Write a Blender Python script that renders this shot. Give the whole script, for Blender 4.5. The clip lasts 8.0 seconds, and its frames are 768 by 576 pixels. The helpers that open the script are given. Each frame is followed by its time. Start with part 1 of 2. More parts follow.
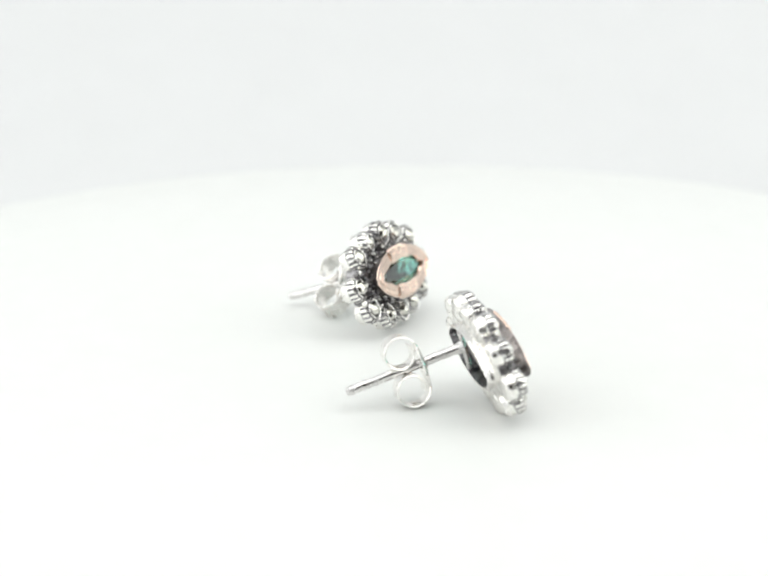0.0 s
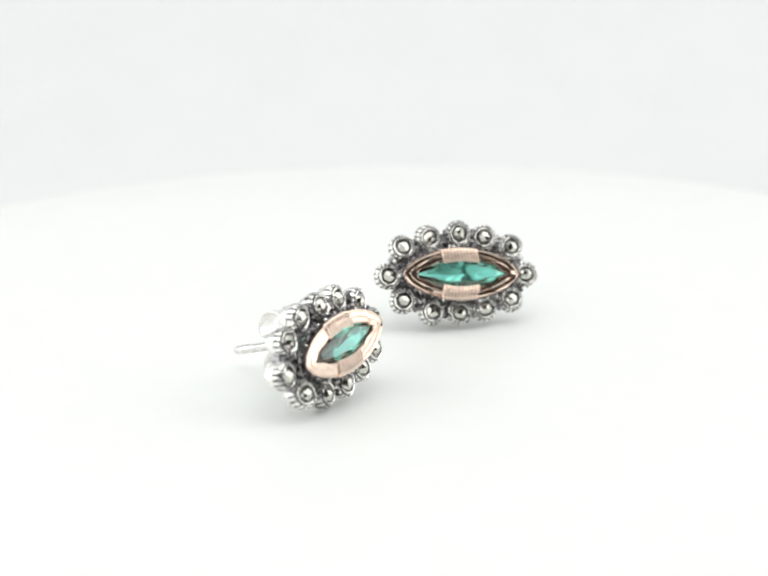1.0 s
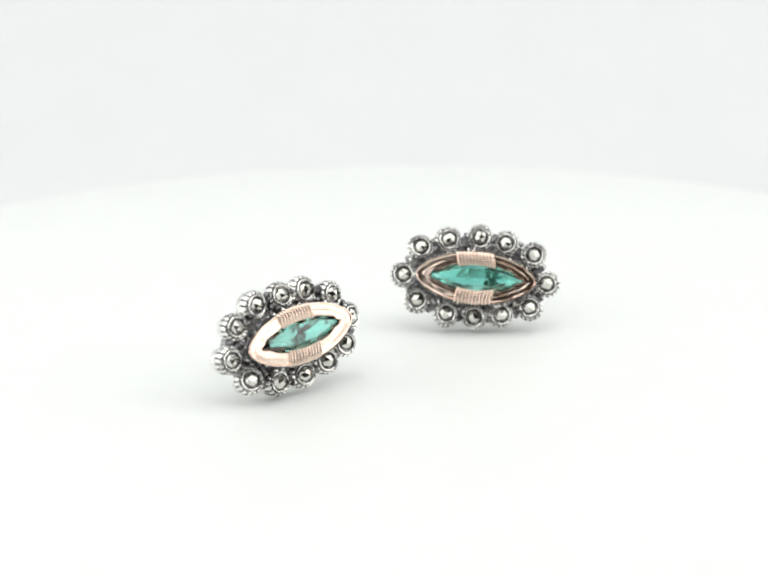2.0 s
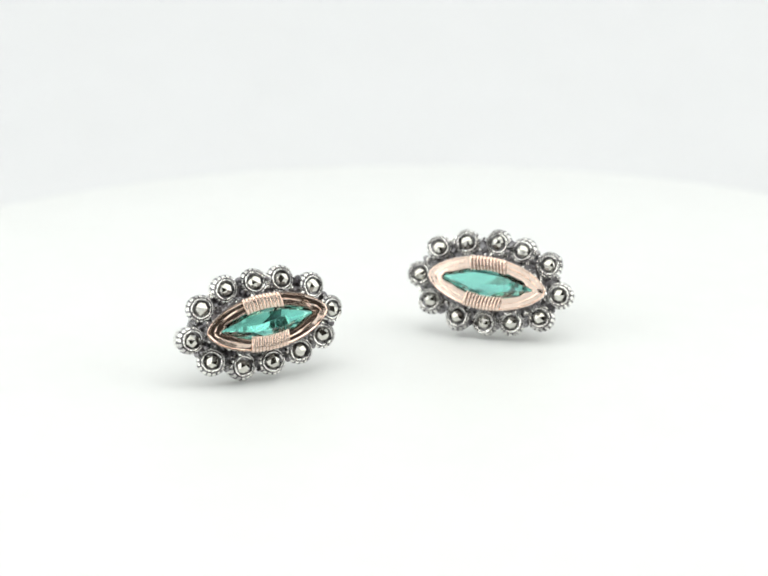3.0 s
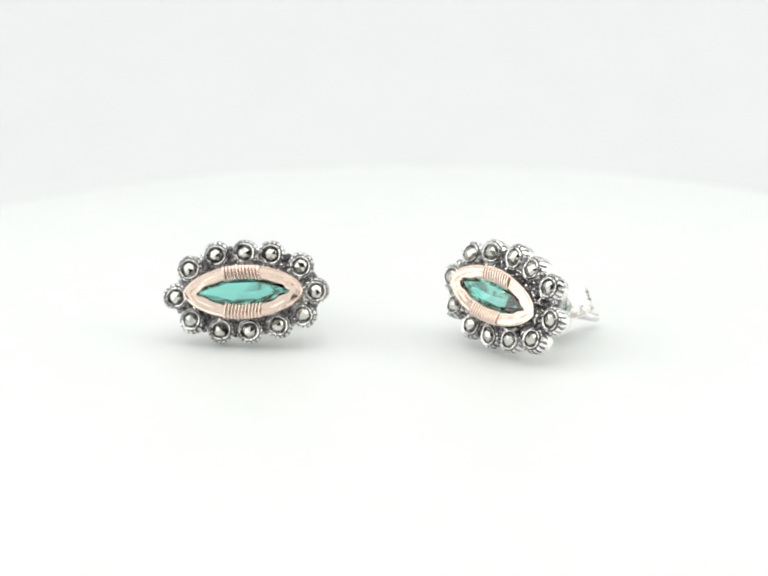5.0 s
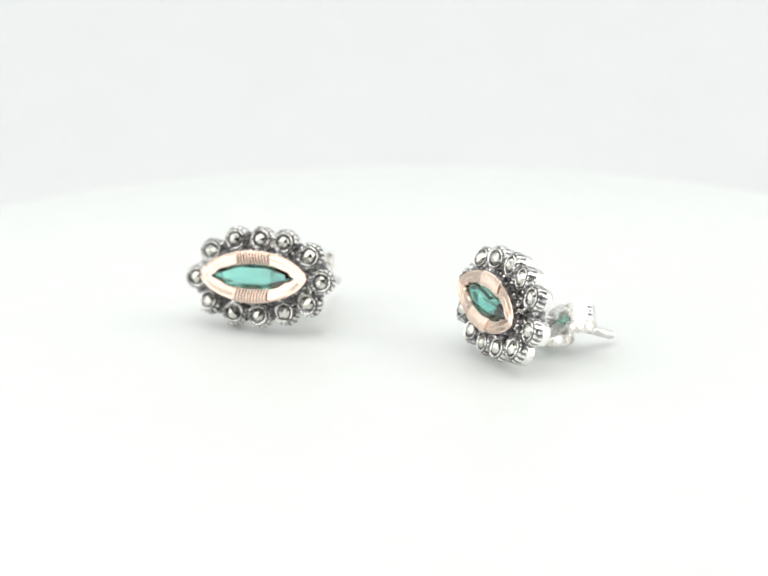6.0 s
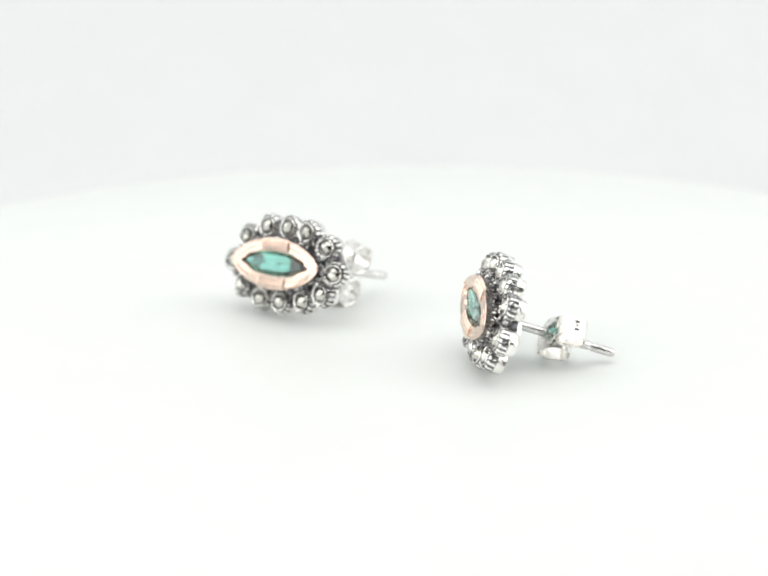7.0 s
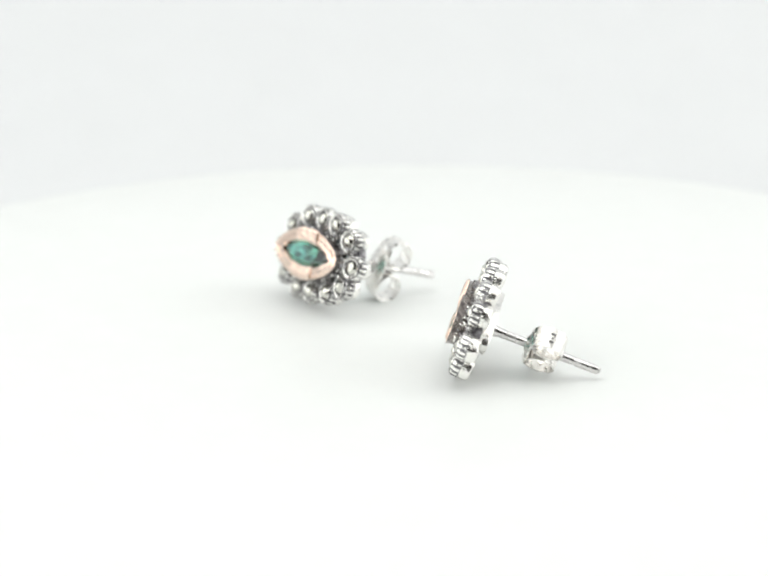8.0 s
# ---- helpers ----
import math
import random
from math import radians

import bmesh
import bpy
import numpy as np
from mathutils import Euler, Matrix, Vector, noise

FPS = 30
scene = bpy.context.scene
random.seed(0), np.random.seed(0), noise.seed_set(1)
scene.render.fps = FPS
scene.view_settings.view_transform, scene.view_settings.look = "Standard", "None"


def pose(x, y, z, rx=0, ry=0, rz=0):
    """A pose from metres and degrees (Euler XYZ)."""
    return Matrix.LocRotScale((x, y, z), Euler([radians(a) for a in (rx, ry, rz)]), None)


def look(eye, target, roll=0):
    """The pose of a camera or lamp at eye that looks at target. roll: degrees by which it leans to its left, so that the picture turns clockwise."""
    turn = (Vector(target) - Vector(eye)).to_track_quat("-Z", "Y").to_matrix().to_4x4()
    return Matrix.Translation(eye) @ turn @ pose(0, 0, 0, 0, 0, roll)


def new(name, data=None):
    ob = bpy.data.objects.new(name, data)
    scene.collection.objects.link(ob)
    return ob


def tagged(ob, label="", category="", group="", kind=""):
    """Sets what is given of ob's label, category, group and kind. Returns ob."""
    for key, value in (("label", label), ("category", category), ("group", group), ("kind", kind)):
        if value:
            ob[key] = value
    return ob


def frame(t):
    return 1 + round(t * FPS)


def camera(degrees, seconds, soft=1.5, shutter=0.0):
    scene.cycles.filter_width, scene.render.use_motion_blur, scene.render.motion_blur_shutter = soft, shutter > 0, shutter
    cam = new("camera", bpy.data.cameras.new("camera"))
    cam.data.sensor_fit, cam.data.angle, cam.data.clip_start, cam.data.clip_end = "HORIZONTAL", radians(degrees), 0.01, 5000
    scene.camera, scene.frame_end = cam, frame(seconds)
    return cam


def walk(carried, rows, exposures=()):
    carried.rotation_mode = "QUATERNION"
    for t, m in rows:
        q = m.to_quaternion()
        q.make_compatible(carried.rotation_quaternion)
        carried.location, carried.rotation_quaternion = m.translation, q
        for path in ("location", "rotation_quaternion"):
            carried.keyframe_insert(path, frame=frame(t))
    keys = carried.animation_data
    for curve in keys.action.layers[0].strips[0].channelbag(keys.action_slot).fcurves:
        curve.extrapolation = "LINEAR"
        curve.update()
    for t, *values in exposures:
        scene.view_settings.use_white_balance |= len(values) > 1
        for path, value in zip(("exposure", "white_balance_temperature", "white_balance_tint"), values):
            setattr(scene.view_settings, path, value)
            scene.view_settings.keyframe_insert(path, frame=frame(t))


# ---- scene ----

# ---- camera: on a tripod in front of the turntable, close-up lens ----
MM = 0.001
EYE = Vector((0.0, -0.16898, 0.05885))
AIM = Vector((-0.01738, 0.95329, -0.30156))
cam = camera(21.05, 8.0, soft=1.9)
cam.data.dof.use_dof = True
cam.data.dof.focus_distance = 0.172
cam.data.dof.aperture_fstop = 32.0
STAND = look(EYE, EYE + AIM, -0.14)
walk(cam, [(0.0, STAND), (8.0, STAND)])

# ---- light: a white photo tent with lamps behind its roof and sides ----
world = bpy.data.worlds.new("room_beyond_the_tent")
world.use_nodes = True
world.node_tree.nodes["Background"].inputs["Color"].default_value = (0.95, 0.85, 0.78, 1)
world.node_tree.nodes["Background"].inputs["Strength"].default_value = 0.06
scene.world = world
scene.view_settings.exposure = -0.50


def area_lamp(name, eye, target, sx, sy, watts, colour):
    data = bpy.data.lights.new(name, "AREA")
    data.shape, data.size, data.size_y, data.energy, data.color = "RECTANGLE", sx, sy, watts, colour
    ob = new(name, data)
    ob.matrix_world = look(eye, target)
    return ob


area_lamp("roof_lamp", (0.04, -0.095, 0.415), (0.04, -0.094, 0), 0.44, 0.51, 1.30, (0.995, 1.0, 0.965))
area_lamp("side_lamp", (-0.292, -0.1125, 0.20), (0, -0.1125, 0.20), 0.485, 0.40, 0.87, (0.995, 1.0, 0.965))
area_lamp("side_lamp", (0.292, -0.03, 0.20), (0, -0.03, 0.20), 0.32, 0.40, 0.64, (0.995, 1.0, 0.965))


# ---- materials ----
def material(name, colour, rough=0.5, metal=0.0, **more):
    m = bpy.data.materials.new(name)
    m.use_nodes = True
    b = m.node_tree.nodes["Principled BSDF"]
    b.inputs["Base Color"].default_value = (*colour, 1)
    b.inputs["Roughness"].default_value, b.inputs["Metallic"].default_value = rough, metal
    for key, value in more.items():
        b.inputs[key.replace("_", " ")].default_value = value
    return m


def grain(m, scale, tone, rough, bump, dist, detail=6.0, lo=0.35, hi=0.65, dark=None):
    """Two scales of noise on colour, roughness and relief, in object space (scale is per metre)."""
    nt = m.node_tree
    n, l = nt.nodes, nt.links
    b = n["Principled BSDF"]
    co = n.new("ShaderNodeTexCoord")
    fine, broad = n.new("ShaderNodeTexNoise"), n.new("ShaderNodeTexNoise")
    fine.inputs["Scale"].default_value, fine.inputs["Detail"].default_value = scale, detail
    broad.inputs["Scale"].default_value, broad.inputs["Detail"].default_value = scale * 0.17, 3.0
    for k in (fine, broad):
        l.new(co.outputs["Object"], k.inputs["Vector"])
    both = n.new("ShaderNodeMath")
    both.operation = "MULTIPLY_ADD"
    both.inputs[1].default_value = 0.5
    half = n.new("ShaderNodeMath")
    half.operation = "MULTIPLY"
    half.inputs[1].default_value = 0.5
    l.new(broad.outputs["Fac"], half.inputs[0])
    l.new(fine.outputs["Fac"], both.inputs[0])
    l.new(half.outputs[0], both.inputs[2])
    rng = n.new("ShaderNodeMapRange")
    rng.inputs["From Min"].default_value, rng.inputs["From Max"].default_value = lo, hi
    l.new(both.outputs[0], rng.inputs["Value"])
    base = tuple(b.inputs["Base Color"].default_value)
    mix = n.new("ShaderNodeMix")
    mix.data_type = "RGBA"
    mix.inputs["A"].default_value = (*dark, 1) if dark else (*[c * (1 - tone) for c in base[:3]], 1)
    mix.inputs["B"].default_value = base
    l.new(rng.outputs["Result"], mix.inputs["Factor"])
    l.new(mix.outputs["Result"], b.inputs["Base Color"])
    rr = n.new("ShaderNodeMapRange")
    r0 = b.inputs["Roughness"].default_value
    rr.inputs["To Min"].default_value, rr.inputs["To Max"].default_value = min(1, r0 + rough), max(0.02, r0 - rough)
    l.new(rng.outputs["Result"], rr.inputs["Value"])
    l.new(rr.outputs["Result"], b.inputs["Roughness"])
    bp = n.new("ShaderNodeBump")
    bp.inputs["Strength"].default_value, bp.inputs["Distance"].default_value = bump, dist
    l.new(fine.outputs["Fac"], bp.inputs["Height"])
    l.new(bp.outputs["Normal"], b.inputs["Normal"])
    return m


SILVER = grain(material("polished_silver", (0.97, 0.95, 0.92), 0.26, 1.0), 2000, 0.12, 0.08, 0.5, 0.0001)
POST = grain(material("drawn_silver_wire", (0.86, 0.84, 0.83), 0.27, 1.0), 1300, 0.2, 0.1, 0.4, 0.00008)
WORN = grain(material("antiqued_silver", (0.96, 0.95, 0.91), 0.19, 1.0), 2100, 0.5, 0.10, 0.9, 0.00018, lo=0.36, hi=0.50, dark=(0.20, 0.19, 0.20))
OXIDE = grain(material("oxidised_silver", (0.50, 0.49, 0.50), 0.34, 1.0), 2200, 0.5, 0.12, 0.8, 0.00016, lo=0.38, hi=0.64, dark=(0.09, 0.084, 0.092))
GOLD = grain(material("rose_gold", (0.93, 0.745, 0.63), 0.15, 1.0), 1500, 0.14, 0.06, 0.22, 0.00006)
GOLD_WALL = grain(material("darkened_rose_gold", (0.44, 0.40, 0.385), 0.36, 1.0), 1900, 0.5, 0.12, 0.7, 0.00016, lo=0.41, hi=0.56, dark=(0.10, 0.088, 0.09))
GOLD_CUT = grain(material("cut_rose_gold", (0.92, 0.74, 0.63), 0.2, 1.0), 2600, 0.2, 0.08, 0.3, 0.00005)
STONE = grain(material("marcasite", (0.76, 0.75, 0.69), 0.07, 1.0), 1400, 0.25, 0.04, 0.06, 0.00003)
GEM = material("green_glass", (0.24, 0.76, 0.66), 0.0, 0.0, Transmission_Weight=1.0, IOR=1.62, Coat_Weight=0.55, Coat_IOR=1.7)
PLATTER = grain(material("white_platter", (0.83, 0.843, 0.83), 0.45), 300, 0.015, 0.05, 0.04, 0.00004)
CLOTH = grain(material("white_tent_cloth", (0.82, 0.83, 0.84), 0.8), 900, 0.03, 0.05, 0.12, 0.0001)
PAPER = grain(material("white_backdrop_paper", (0.767, 0.775, 0.785), 0.75), 500, 0.02, 0.05, 0.08, 0.00008)


# ---- mesh helpers ----
def part(name, bm, mats, parent=None, label="", smooth=40.0):
    me = bpy.data.meshes.new(name)
    bmesh.ops.recalc_face_normals(bm, faces=bm.faces)
    bm.to_mesh(me)
    bm.free()
    for m in mats if isinstance(mats, (list, tuple)) else [mats]:
        me.materials.append(m)
    if smooth:
        me.polygons.foreach_set("use_smooth", [True] * len(me.polygons))
        me.set_sharp_from_angle(angle=radians(smooth))
    ob = new(name, me)
    ob.parent = parent
    return tagged(ob, label) if label else ob


def loft(bm, rings, closed=True, mats=None, caps=()):
    """Skins a run of equal rings of points. mats: material index between ring i and i + 1. caps: rings to fill."""
    vs = [[bm.verts.new(p) for p in ring] for ring in rings]
    n = len(rings[0])
    for i in range(len(vs) - 1):
        for j in range(n if closed else n - 1):
            f = bm.faces.new((vs[i][j], vs[i][(j + 1) % n], vs[i + 1][(j + 1) % n], vs[i + 1][j]))
            if mats:
                f.material_index = mats[i](j) if callable(mats[i]) else mats[i]
    for c in caps:
        f = bm.faces.new(vs[c])
        if mats:
            f.material_index = mats[0] if not callable(mats[0]) else 0
    return vs


def eye_shape(a, b, power, n, z):
    """A pointed oval: power 1 is an ellipse, 2 a marquise with sharp tips."""
    ring = []
    for i in range(n):
        t = 2 * math.pi * i / n
        s = math.sin(t)
        ring.append((a * math.cos(t) * MM, b * math.copysign(abs(s) ** power, s) * MM, z * MM))
    return ring


def tube(bm, points, radius, n=12, mat=0):
    """A round wire along points (metres), with closed ends."""
    pts = [Vector(p) for p in points]
    rings = []
    for i, p in enumerate(pts):
        d = (pts[min(i + 1, len(pts) - 1)] - pts[max(i - 1, 0)]).normalized()
        q = d.to_track_quat("Z", "Y")
        r = radius[i] if isinstance(radius, (list, tuple)) else radius
        rings.append([p + q @ Vector((r * math.cos(2 * math.pi * j / n), r * math.sin(2 * math.pi * j / n), 0)) for j in range(n)])
    return loft(bm, rings, caps=(0, len(rings) - 1))


# ---- the tent: floor sweep, sides and roof, open towards the dim room ----
def wall(name, x0, x1, y0, y1, z0, z1, mat, label, category="wall"):
    bm = bmesh.new()
    bmesh.ops.create_cube(bm, size=1.0)
    for v in bm.verts:
        v.co = Vector(((x0 + x1) / 2 + v.co.x * (x1 - x0), (y0 + y1) / 2 + v.co.y * (y1 - y0), (z0 + z1) / 2 + v.co.z * (z1 - z0)))
    return tagged(part(name, bm, mat, smooth=0), label, category, kind="structure")


FLOOR_Z = -0.022


def backdrop():
    """One sheet of paper: flat under the turntable, bent up behind it."""
    line = [(-0.35, FLOOR_Z), (0.10, FLOOR_Z)]
    for i in range(1, 13):
        a = radians(90 * i / 12)
        line.append((0.10 + 0.16 * math.sin(a), FLOOR_Z + 0.16 * (1 - math.cos(a))))
    line.append((0.26, 0.42))
    bm = bmesh.new()
    rings = [[(-0.30, y, z), (0.30, y, z), (0.30, y + 0.002, z - 0.002), (-0.30, y + 0.002, z - 0.002)] for y, z in line]
    loft(bm, rings, caps=(0, len(rings) - 1))
    tagged(part("backdrop", bm, PAPER, smooth=60), "white seamless paper sweep bent up behind the turntable", "backdrop", kind="structure")


backdrop()
wall("wall_west", -0.31, -0.301, -0.36, 0.27, FLOOR_Z - 0.01, 0.43, CLOTH, "white diffusing cloth side of the photo tent")
wall("wall_east", 0.301, 0.31, -0.20, 0.27, FLOOR_Z - 0.01, 0.43, CLOTH, "white diffusing cloth side of the photo tent")
wall("ceiling", -0.301, 0.301, -0.36, 0.27, 0.422, 0.43, CLOTH, "white diffusing cloth roof of the photo tent", "ceiling")
# unseen panel, added so the bezels mirror white at front left
wall("front_reflector", -0.301, -0.055, -0.36, -0.352, FLOOR_Z - 0.01, 0.421, CLOTH, "unseen white cloth flap added at front left for bright reflections")


# ---- the turntable ----
def turntable():
    n = 160

    def turned_ring(r, z):
        return [(r * MM * math.cos(2 * math.pi * j / n), r * MM * math.sin(2 * math.pi * j / n), z * MM) for j in range(n)]

    ob = new("turntable")
    tagged(ob, "round matt white turning display table on the paper sweep", "turntable")
    radius = 65.7
    bm = bmesh.new()
    prof = [(radius - 6, -5.5), (radius - 1.0, -5.5), (radius - 0.3, -5.2), (radius, -4.5), (radius, -1.4), (radius - 0.2, -0.7), (radius - 0.7, -0.2), (radius - 1.4, 0.0), (30, 0.0), (8, 0.0)]
    loft(bm, [turned_ring(r, z) for r, z in prof], caps=(0, len(prof) - 1))
    part("platter", bm, PLATTER, ob, smooth=50)
    bm = bmesh.new()
    prof = [(radius - 9, -5.5), (radius - 6, -6.5), (radius - 6, -21.0), (radius - 6.6, -21.8), (radius - 9, -22.0)]
    loft(bm, [turned_ring(r, z) for r, z in prof], caps=(0, len(prof) - 1))
    part("drum", bm, PLATTER, ob, smooth=50)
    return ob


table = turntable()


# ---- the earrings ----
CUPS_A = [(-6.26, -0.21), (-5.0, 2.15), (-2.62, 3.24), (-0.03, 3.35), (2.29, 3.17), (4.79, 2.02), (6.09, -0.17), (4.88, -2.13), (2.68, -3.01), (0.12, -3.35), (-2.42, -3.23), (-5.0, -2.3)]
CUPS_B = [(-6.36, -0.12), (-4.99, 2.42), (-2.6, 3.25), (0.2, 3.6), (2.46, 3.27), (4.97, 2.4), (6.28, -0.02), (4.92, -2.22), (2.5, -3.06), (0.12, -3.4), (-2.35, -3.32), (-5.02, -2.26)]
BACK = -1.55


def cup_mesh(seed):
    """A round silver cup, a little out of true: milled outer edge, a groove, a smooth inner collar and a sunk seat."""
    bm = bmesh.new()
    teeth = 16
    n = teeth * 6
    wave = (1.0, 1.0, 1.0, 1.0, 1.0, 0.0)
    rnd = random.Random(seed)
    lean = [rnd.uniform(0, 2 * math.pi) for _ in range(4)]
    bite = [rnd.uniform(0.5, 1.5) for _ in range(teeth)]

    def ring(r, z, dip=0.0):
        points = []
        for j in range(n):
            t = 2 * math.pi * j / n
            cut = dip * bite[j // 6] * (1 - wave[j % 6])
            wide = (r - cut) * (1 + 0.018 * math.sin(2 * t + lean[0]) + 0.014 * math.sin(5 * t + lean[1] + 3 * z))
            high = z - 0.5 * cut + 0.045 * math.sin(t + lean[2]) + 0.022 * math.sin(4 * t + lean[3] + 5 * r)
            points.append((wide * MM * math.cos(t), wide * MM * math.sin(t), high * MM))
        return points

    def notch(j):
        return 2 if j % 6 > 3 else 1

    # dark over half of each tooth, to lower the tone of the cup sides
    def darker_notch(j):
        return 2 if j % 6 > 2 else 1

    rings = [ring(0.5, BACK), ring(0.86, BACK + 0.05), ring(1.00, BACK + 0.18), ring(1.07, -1.0), ring(1.10, -0.66), ring(1.17, -0.58, 0.05), ring(1.18, -0.34, 0.07),
             ring(1.17, -0.10, 0.07), ring(1.11, 0.06, 0.08), ring(1.02, 0.13, 0.07), ring(0.95, 0.10), ring(0.90, 0.04),
             ring(0.87, 0.20), ring(0.81, 0.26), ring(0.74, 0.23), ring(0.69, 0.02), ring(0.45, -0.06)]
    loft(bm, rings, mats=[0, 0, 0, 1, 2, darker_notch, darker_notch, notch, notch, 0, 2, 2, 1, 1, 2, 2], caps=(0, 16))
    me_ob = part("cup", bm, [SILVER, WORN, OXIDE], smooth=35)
    return me_ob.data, me_ob


def stone_mesh():
    """A rose-cut stone: a low six-sided point over a ring of slanting facets."""
    bm = bmesh.new()
    n = 6
    low = [bm.verts.new((0.645 * MM * math.cos(math.pi * j / n), 0.645 * MM * math.sin(math.pi * j / n), 0.06 * MM)) for j in range(2 * n)]
    mid = [bm.verts.new((0.46 * MM * math.cos(2 * math.pi * (j + 0.5) / n), 0.46 * MM * math.sin(2 * math.pi * (j + 0.5) / n), 0.38 * MM)) for j in range(n)]
    top = bm.verts.new((0.05 * MM, 0.03 * MM, 0.56 * MM))
    for j in range(n):
        bm.faces.new((mid[j], mid[(j + 1) % n], top))
        a, b, c = low[(2 * j) % (2 * n)], low[(2 * j + 1) % (2 * n)], low[(2 * j + 2) % (2 * n)]
        bm.faces.new((a, b, mid[j]))
        bm.faces.new((b, c, mid[j]))
        bm.faces.new((c, mid[(j + 1) % n], mid[j]))
    bm.faces.new(low[::-1])
    ob = part("marcasite", bm, STONE, smooth=0)
    return ob.data, ob


def base_plate(parent):
    """The pierced silver plate that joins the cups, with an open marquise back."""
    bm = bmesh.new()
    n = 96
    rings = [eye_shape(4.65, 2.10, 1.5, n, -2.02), eye_shape(4.85, 2.28, 1.45, n, -2.06), eye_shape(4.95, 2.36, 1.45, n, -1.95), eye_shape(4.98, 2.40, 1.45, n, BACK + 0.1), eye_shape(5.9, 3.2, 1.1, n, BACK + 0.15), eye_shape(6.3, 3.7, 1.0, n, -1.2),
             eye_shape(6.3, 3.7, 1.0, n, -0.5), eye_shape(5.9, 3.3, 1.05, n, -0.32), eye_shape(5.0, 2.4, 1.25, n, -0.40), eye_shape(4.4, 1.9, 1.55, n, -0.45), eye_shape(4.52, 2.0, 1.52, n, -1.1), eye_shape(4.65, 2.10, 1.5, n, -2.02)]
    # last index: rear inner wall given dark silver to put shade into the open back
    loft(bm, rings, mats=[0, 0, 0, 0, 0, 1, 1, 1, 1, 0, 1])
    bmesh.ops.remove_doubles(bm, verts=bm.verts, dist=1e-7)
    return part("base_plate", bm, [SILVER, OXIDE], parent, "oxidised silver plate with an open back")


def granulation(parent, cups, rnd):
    """Small silver grains in the gaps between cups and round the bezel."""
    bm = bmesh.new()
    spots = []
    for i in range(12):
        a, b = Vector(cups[i]), Vector(cups[(i + 1) % 12])
        m = (a + b) / 2
        out = Vector((m.x / 40, m.y / 14)).normalized()
        spots += [(m + out * 0.42, 0.28, -0.1), (m + out * 0.18, 0.22, 0.05), (m - out * 0.55, 0.27, -0.12)]
    for i in range(44):
        t = 2 * math.pi * i / 44
        spots.append((Vector((5.62 * math.cos(t), 2.72 * math.copysign(abs(math.sin(t)) ** 1.2, math.sin(t)))), 0.21, -0.2))
    for i in range(90):
        t, u = rnd.uniform(0, 2 * math.pi), rnd.uniform(0.0, 1.0)
        spots.append((Vector(((5.45 + 0.5 * u) * math.cos(t), (2.5 + 0.75 * u) * math.copysign(abs(math.sin(t)) ** 1.15, math.sin(t)))), 0.18, -0.25))
    for i in range(120):
        t, u = rnd.uniform(0, 2 * math.pi), rnd.uniform(-0.06, 0.16)
        spots.append((Vector(((5.22 + u) * math.cos(t), (2.34 + u) * math.copysign(abs(math.sin(t)) ** 1.25, math.sin(t)))), rnd.uniform(0.14, 0.26), rnd.uniform(-0.15, 0.30)))
    for i in range(130):
        t, h = rnd.uniform(0, 2 * math.pi), rnd.uniform(0.15, 0.72)
        spots.append((Vector(((5.0 + 0.22 * h) * math.cos(t), (2.10 + 0.20 * h) * math.copysign(abs(math.sin(t)) ** 1.28, math.sin(t)))), rnd.uniform(0.10, 0.20), h))
    for p, r, z in spots:
        r *= rnd.uniform(0.55, 1.05)
        m = Matrix.Translation(((p.x + rnd.uniform(-0.1, 0.1)) * MM, (p.y + rnd.uniform(-0.1, 0.1)) * MM, z * MM)) @ Matrix.Diagonal((1, 1, rnd.uniform(0.8, 1.3), 1))
        made = bmesh.ops.create_icosphere(bm, subdivisions=2 if r > 0.19 else 1, radius=r * MM, matrix=m)
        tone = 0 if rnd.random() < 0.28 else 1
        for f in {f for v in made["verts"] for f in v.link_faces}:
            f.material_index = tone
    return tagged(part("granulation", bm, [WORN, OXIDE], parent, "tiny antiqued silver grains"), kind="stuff")


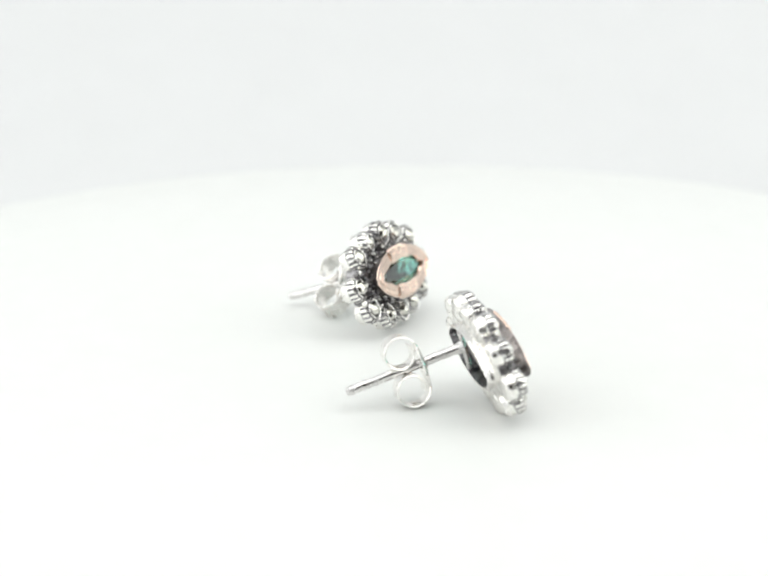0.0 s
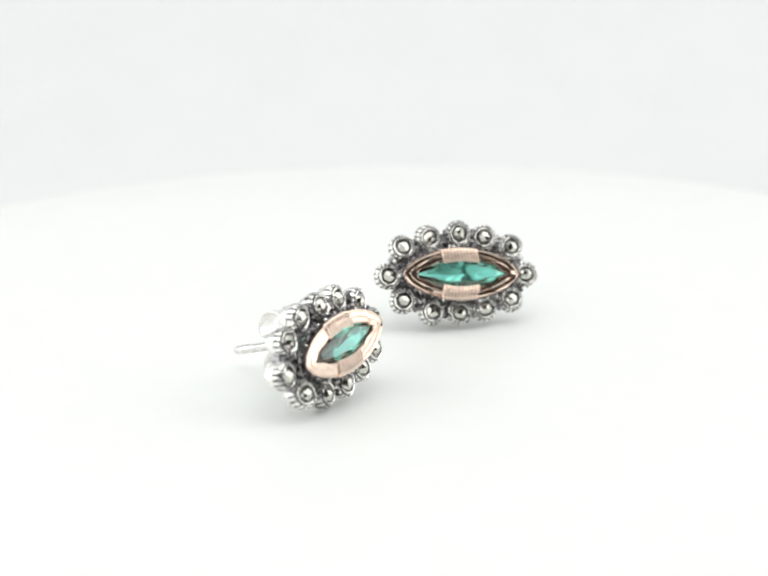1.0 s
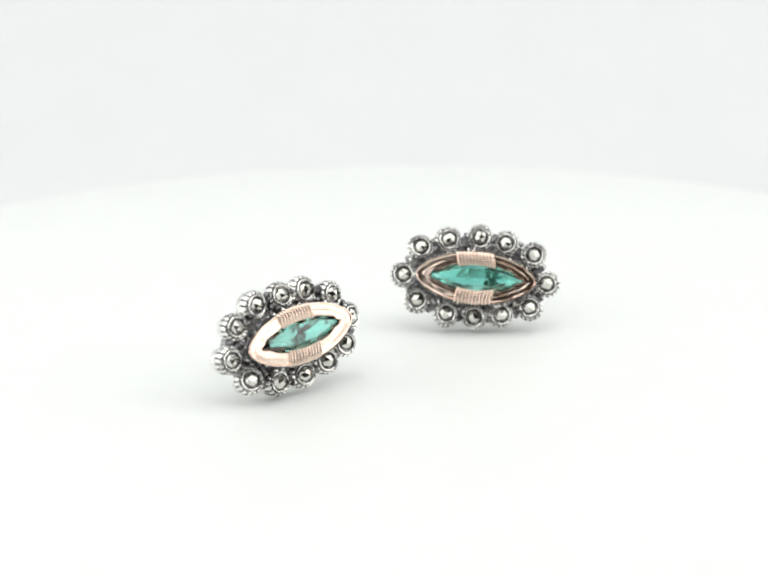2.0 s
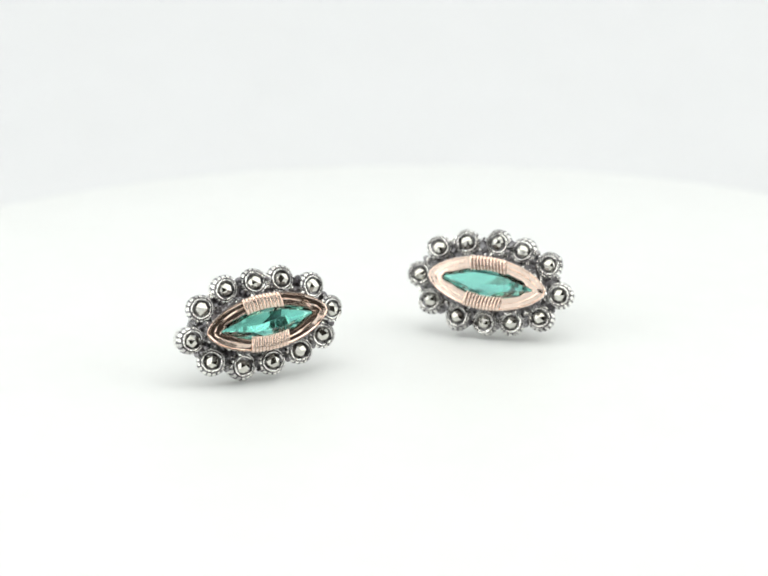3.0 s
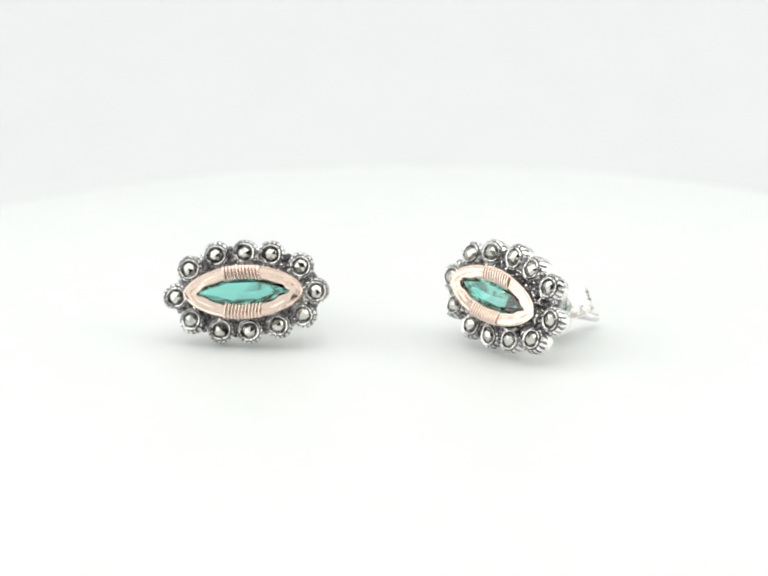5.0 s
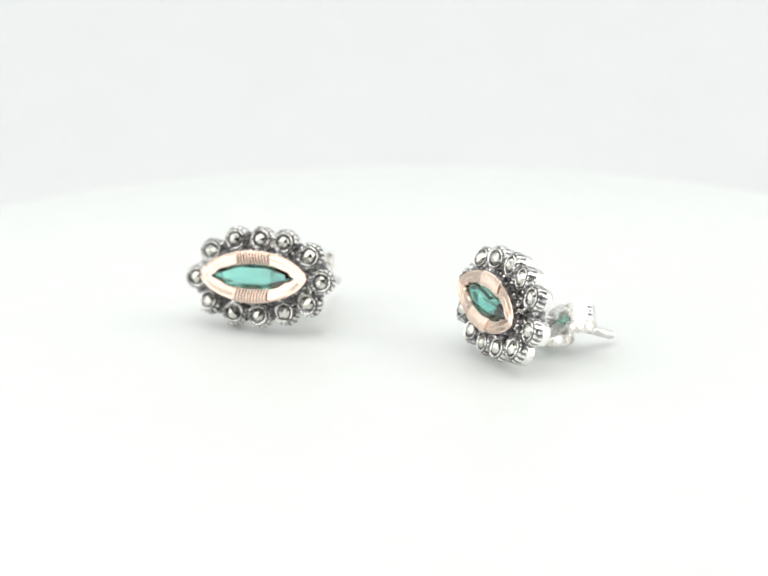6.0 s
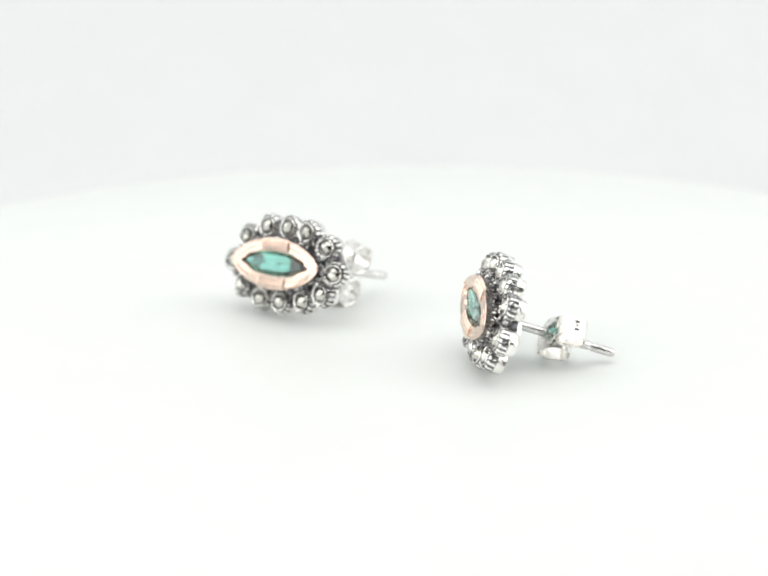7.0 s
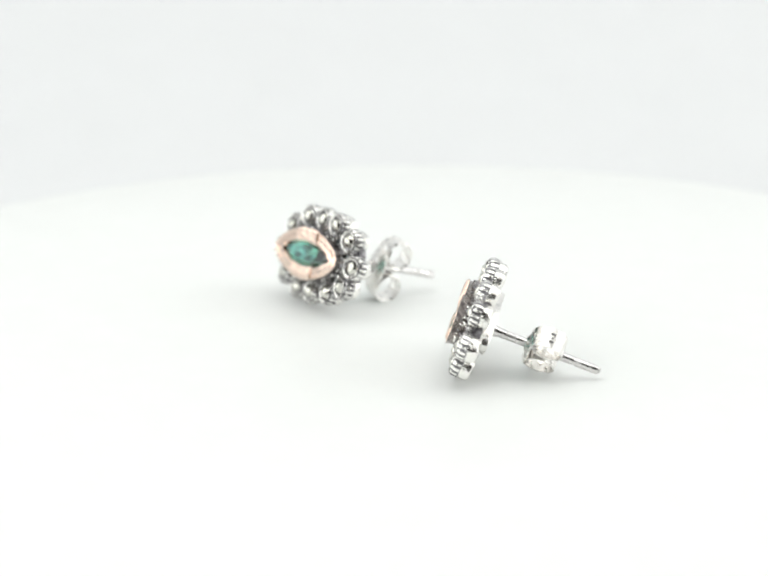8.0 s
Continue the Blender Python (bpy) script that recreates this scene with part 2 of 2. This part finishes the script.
def bezel(parent, phase):
    """The raised rose-gold eye: flared wall, rounded lip, stepped slope down to the stone."""
    bm = bmesh.new()
    n = 120
    steps = [(4.85, 1.95, 1.35, -0.40), (4.95, 2.05, 1.3, 0.30), (5.22, 2.24, 1.25, 1.05), (5.30, 2.29, 1.25, 1.22), (5.27, 2.26, 1.25, 1.27), (5.20, 2.19, 1.27, 1.28), (5.15, 2.14, 1.28, 1.23),
             (5.10, 2.09, 1.3, 1.20), (4.74, 1.80, 1.42, 1.23), (4.71, 1.77, 1.43, 1.27), (4.64, 1.71, 1.45, 1.27), (4.61, 1.68, 1.46, 1.23), (4.24, 1.38, 1.67, 1.26), (4.21, 1.35, 1.69, 1.29), (4.12, 1.27, 1.75, 1.28), (4.02, 1.16, 1.8, 1.10), (4.0, 1.14, 1.8, 0.70)]
    rings = [eye_shape(a, b, p, n, z) for a, b, p, z in steps]
    for k in range(7, 12):
        for j, (x, y, z) in enumerate(rings[k]):
            t = 2 * math.pi * j / n
            cut = 1 + 0.010 * math.sin(4 * t + phase + k) + 0.005 * math.sin(9 * t + 1.7 * k)
            rings[k][j] = (x * cut, y * cut, z + 0.012 * MM * math.sin(3 * t + 2.3 * k + phase))
    for k in range(12, len(rings)):
        for j, (x, y, z) in enumerate(rings[k]):
            t = 2 * math.pi * j / n
            cut = 1 + 0.04 * math.sin(7 * t + phase) + 0.03 * math.sin(13 * t + 2.2 * phase)
            rings[k][j] = (x * (0.5 + 0.5 * cut), y * cut, z)
    loft(bm, rings, mats=[1, 1, 1] + [0] * 13)
    ob = part("bezel", bm, [GOLD, GOLD_WALL], parent, "raised rose-gold marquise bezel", smooth=18)
    for side in (1, -1):
        bm = bmesh.new()
        for i in range(11):
            x = -1.60 + 0.30 * i
            line = []
            for over, fall in ((0.05, 0.16), (0.04, 0.05), (0, 0), (0, 0), (0, 0), (0, 0), (0, 0), (0, 0)):
                u = max(len(line) - 2, 0) / 5
                y = (2.18 - 0.16 * abs(x / 1.8) ** 2) * (1 - u) + 1.14 * (1 - abs(x / 4.0) ** 2) * u + over
                z = 1.25 - 0.06 * u + 0.08 * math.sin(math.pi * u) - fall
                line.append(((x + 0.22 * (u - 0.5)) * MM, side * y * MM, z * MM))
            tube(bm, line, 0.150 * MM, 10)
        part("ridged_band", bm, GOLD_CUT, ob, "rose-gold strip cut into fine ridges", smooth=50)
    return ob


def gemstone(parent):
    """A marquise-cut stone: long eight-sided table, sloping crown facets, girdle, uneven pavilion keel."""
    bm = bmesh.new()

    def row(a, b, power, z, n, shift):
        ring = []
        for i in range(n):
            t = 2 * math.pi * (i + shift) / n
            s = math.sin(t)
            ring.append(bm.verts.new((a * math.cos(t) * MM, b * math.copysign(abs(s) ** power, s) * MM, z * MM)))
        return ring

    upper, rim, low = row(3.45, 0.78, 1.5, 1.22, 8, 0.5), row(4.26, 1.38, 1.75, 0.76, 16, 0), row(4.26, 1.38, 1.75, 0.70, 16, 0)
    for v in upper:
        v.co.y += 0.08 * MM
    bm.faces.new(upper)
    for i in range(8):
        a, b, c = rim[2 * i], rim[2 * i + 1], rim[(2 * i + 2) % 16]
        bm.faces.new((upper[i], a, b))
        bm.faces.new((upper[i], b, c))
        bm.faces.new((upper[i], c, upper[(i + 1) % 8]))
    for i in range(16):
        j = (i + 1) % 16
        bm.faces.new((rim[i], low[i], low[j], rim[j]))
    # back: long facets that meet in a broken keel
    keel = [bm.verts.new((x * MM, y * MM, z * MM)) for x, y, z in ((2.7, 0.0, 0.42), (1.4, 0.1, 0.08), (-0.4, -0.12, 0.2), (-2.5, 0.0, 0.36))]

    def below(v):
        return keel[0 if v.co.x > 2.2 * MM else 1 if v.co.x > 0.8 * MM else 2 if v.co.x > -1.0 * MM else 3]

    for i in range(16):
        p, q = low[i], low[(i + 1) % 16]
        kp, kq = below(p), below(q)
        for c in ([(p, q, kq)] if kp is kq else [(p, q, kq), (p, kq, kp)]):
            bm.faces.new(c)
    return part("gemstone", bm, GEM, parent, "faceted emerald-green marquise glass stone", smooth=0)


def post_and_clutch(parent, foot, tip, clutch_at, turn, drop, stamped):
    """The ear post and, slid on it, a butterfly clutch: a plate with two rolled ends."""
    foot, tip = Vector(foot) * MM, Vector(tip) * MM
    bm = bmesh.new()
    way = (tip - foot).normalized()
    run = (tip - foot).length
    at = [0, 0.3 * MM, 0.8 * MM, run * 0.55, run - 2.5 * MM, run - 2.3 * MM, run - 2.1 * MM, run - 0.35 * MM, run - 0.1 * MM, run]
    rad = [0.60 * MM, 0.50 * MM, 0.39 * MM, 0.38 * MM, 0.38 * MM, 0.31 * MM, 0.38 * MM, 0.38 * MM, 0.31 * MM, 0.15 * MM]
    tube(bm, [foot + way * a for a in at], rad, 20)
    # the bar across the open back that carries the post
    tube(bm, [foot + Vector((0, -2.1 * MM, 0.1 * MM)), foot + Vector((0, 0, 0.1 * MM)), foot + Vector((0, 2.1 * MM, 0.1 * MM))], 0.22 * MM, 12)
    part("post", bm, POST, parent, "straight round silver ear post", smooth=40)

    clutch = new("clutch")
    clutch.parent = parent
    q = Vector((0, 0, 1)).rotation_difference(-way)
    clutch.matrix_basis = Matrix.Translation(foot + way * clutch_at * MM + Vector((0, drop * MM, 0))) @ q.to_matrix().to_4x4() @ pose(0, 0, 0, 0, 0, turn)
    tagged(clutch, "silver butterfly clutch on the post")
    # plate with a raised collar
    bm = bmesh.new()
    n = 40

    def oval(a, b, z):
        return [(a * MM * math.cos(2 * math.pi * j / n), b * MM * math.sin(2 * math.pi * j / n), z * MM) for j in range(n)]

    loft(bm, [oval(0.42, 0.42, 0.30), oval(0.60, 0.60, 0.34), oval(0.72, 0.75, 0.22), oval(1.25, 1.9, 0.12), oval(1.35, 2.1, 0.0), oval(1.30, 2.05, -0.12), oval(0.70, 0.75, -0.12), oval(0.42, 0.42, -0.05), oval(0.42, 0.42, 0.30)])
    bmesh.ops.remove_doubles(bm, verts=bm.verts, dist=1e-7)
    part("plate", bm, SILVER, clutch, smooth=40)
    for side in (1, -1):
        bm = bmesh.new()
        line, thick = [], 0.085
        for i in range(44):
            a = radians(100 - 395 * i / 43)
            r = 1.42 - 0.42 * (i / 43) ** 1.5
            line.append((side * (1.52 + r * math.cos(a)), -1.42 + r * math.sin(a) , a))
        rings = []
        for i, (y, z, a) in enumerate(line):
            c = Vector((side * math.cos(a), math.sin(a)))
            w = 0.85 if 2 < i < 41 else 0.75
            o, k = Vector((y, z)) + c * thick, Vector((y, z)) - c * thick
            rings.append([(-w * MM, o.x * MM, o.y * MM), (w * MM, o.x * MM, o.y * MM), ((w + 0.06) * MM, (o.x + k.x) / 2 * MM, (o.y + k.y) / 2 * MM), (w * MM, k.x * MM, k.y * MM), (-w * MM, k.x * MM, k.y * MM), (-(w + 0.06) * MM, (o.x + k.x) / 2 * MM, (o.y + k.y) / 2 * MM)])
        loft(bm, rings, caps=(0, len(rings) - 1))
        roll = part("scroll", bm, SILVER, clutch, smooth=40)
        if stamped and side > 0:
            for k, (x, w) in enumerate(((-0.35, 0.20), (0.0, 0.08), (0.35, 0.20))):
                bm = bmesh.new()
                bmesh.ops.create_cube(bm, size=1.0, matrix=Matrix.Translation((x * MM, 3.04 * MM, -1.40 * MM)) @ Matrix.Diagonal((0.13 * MM, 0.03 * MM, 2 * w * MM, 1)))
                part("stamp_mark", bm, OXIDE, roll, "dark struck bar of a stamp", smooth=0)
    return clutch


CUP_DATA = []
for kind in range(4):
    mesh, first = cup_mesh(kind)
    CUP_DATA.append(mesh)
    bpy.data.objects.remove(first)
STONE_DATA, first = stone_mesh()
bpy.data.objects.remove(first)


def earring(m, label, cups, foot, tip, clutch_at, turn, drop, stamped, lift, seed):
    rnd = random.Random(seed)
    ob = new("earring")
    ob.matrix_basis = m
    tagged(ob, label, "earring", "pair of earrings")
    base_plate(ob)
    granulation(ob, cups, rnd)
    for x, y in cups:
        c = new("cup", rnd.choice(CUP_DATA))
        c.parent = ob
        c.matrix_basis = pose((x + rnd.uniform(-0.02, 0.02)) * MM, (y + rnd.uniform(-0.02, 0.02)) * MM, rnd.uniform(-0.06, 0.06) * MM, rnd.uniform(-6, 6) - y * 1.2, rnd.uniform(-6, 6) + x * 1.2, rnd.uniform(0, 360))
        s = new("marcasite", STONE_DATA)
        s.parent = c
        s.matrix_basis = pose(rnd.uniform(-0.03, 0.03) * MM, rnd.uniform(-0.03, 0.03) * MM, 0, rnd.uniform(-13, 13), rnd.uniform(-13, 13), rnd.uniform(0, 360))
        tagged(s, "dark faceted marcasite stone")
    for raised in (bezel(ob, seed), gemstone(ob)):
        raised.location.z = lift * MM
    post_and_clutch(ob, foot, tip, clutch_at, turn, drop, stamped)
    return ob


REST_A = pose(-13.85 * MM, -5.62 * MM, 4.80 * MM, 72.76, -4.65, 17.47)
REST_B = pose(6.43 * MM, 2.39 * MM, 4.80 * MM, 70.98, 4.02, -24.95) @ pose(0, 0, -0.15 * MM)
WORDS = "antiqued silver stud earring with marcasites, rose-gold bezel and green marquise stone"
earring_a = earring(REST_A, WORDS, CUPS_A, (1.68, 0.15, -1.85), (1.86, 0.10, -11.88), 3.6, -15, -0.14, False, 0.15, 3)
earring_b = earring(REST_B, WORDS, CUPS_B, (1.35, 0.05, -1.85), (1.2, -0.14, -11.55), 3.45, -45, 0.0, True, 0.0, 8)


# ---- the turning of the platter and what lies on it ----
TURN = [(0.0, -90.2), (0.1, -81.1), (0.2, -65.8), (0.3, -56.3), (0.4, -50.4), (0.5, -48.2), (0.7, -44.9), (1.0, -40.0), (1.5, -32.2), (3.0, -7.8), (3.5, 0.1), (4.0, 8.2), (4.5, 16.5), (6.0, 41.4), (6.5, 49.6), (7.0, 57.6), (7.5, 65.5), (8.0, 73.4)]


def turned(t):
    """The platter's turn at t seconds, clockwise from above, in degrees."""
    k = 0
    while k < len(TURN) - 2 and t > TURN[k + 1][0]:
        k += 1
    (t0, a0), (t1, a1) = TURN[k], TURN[k + 1]

    def slope(i):
        lo, hi = max(i - 1, 0), min(i + 1, len(TURN) - 1)
        return (TURN[hi][1] - TURN[lo][1]) / (TURN[hi][0] - TURN[lo][0])

    h = t1 - t0
    u = (t - t0) / h
    return (2 * u ** 3 - 3 * u ** 2 + 1) * a0 + (u ** 3 - 2 * u ** 2 + u) * h * slope(k) + (3 * u ** 2 - 2 * u ** 3) * a1 + (u ** 3 - u ** 2) * h * slope(k + 1)


def motions():
    times = [i / 10 for i in range(81)]
    for thing, rest in ((table, Matrix.Identity(4)), (earring_a, REST_A), (earring_b, REST_B)):
        walk(thing, [(t, pose(0, 0, 0, 0, 0, -turned(t)) @ rest) for t in times])


motions()
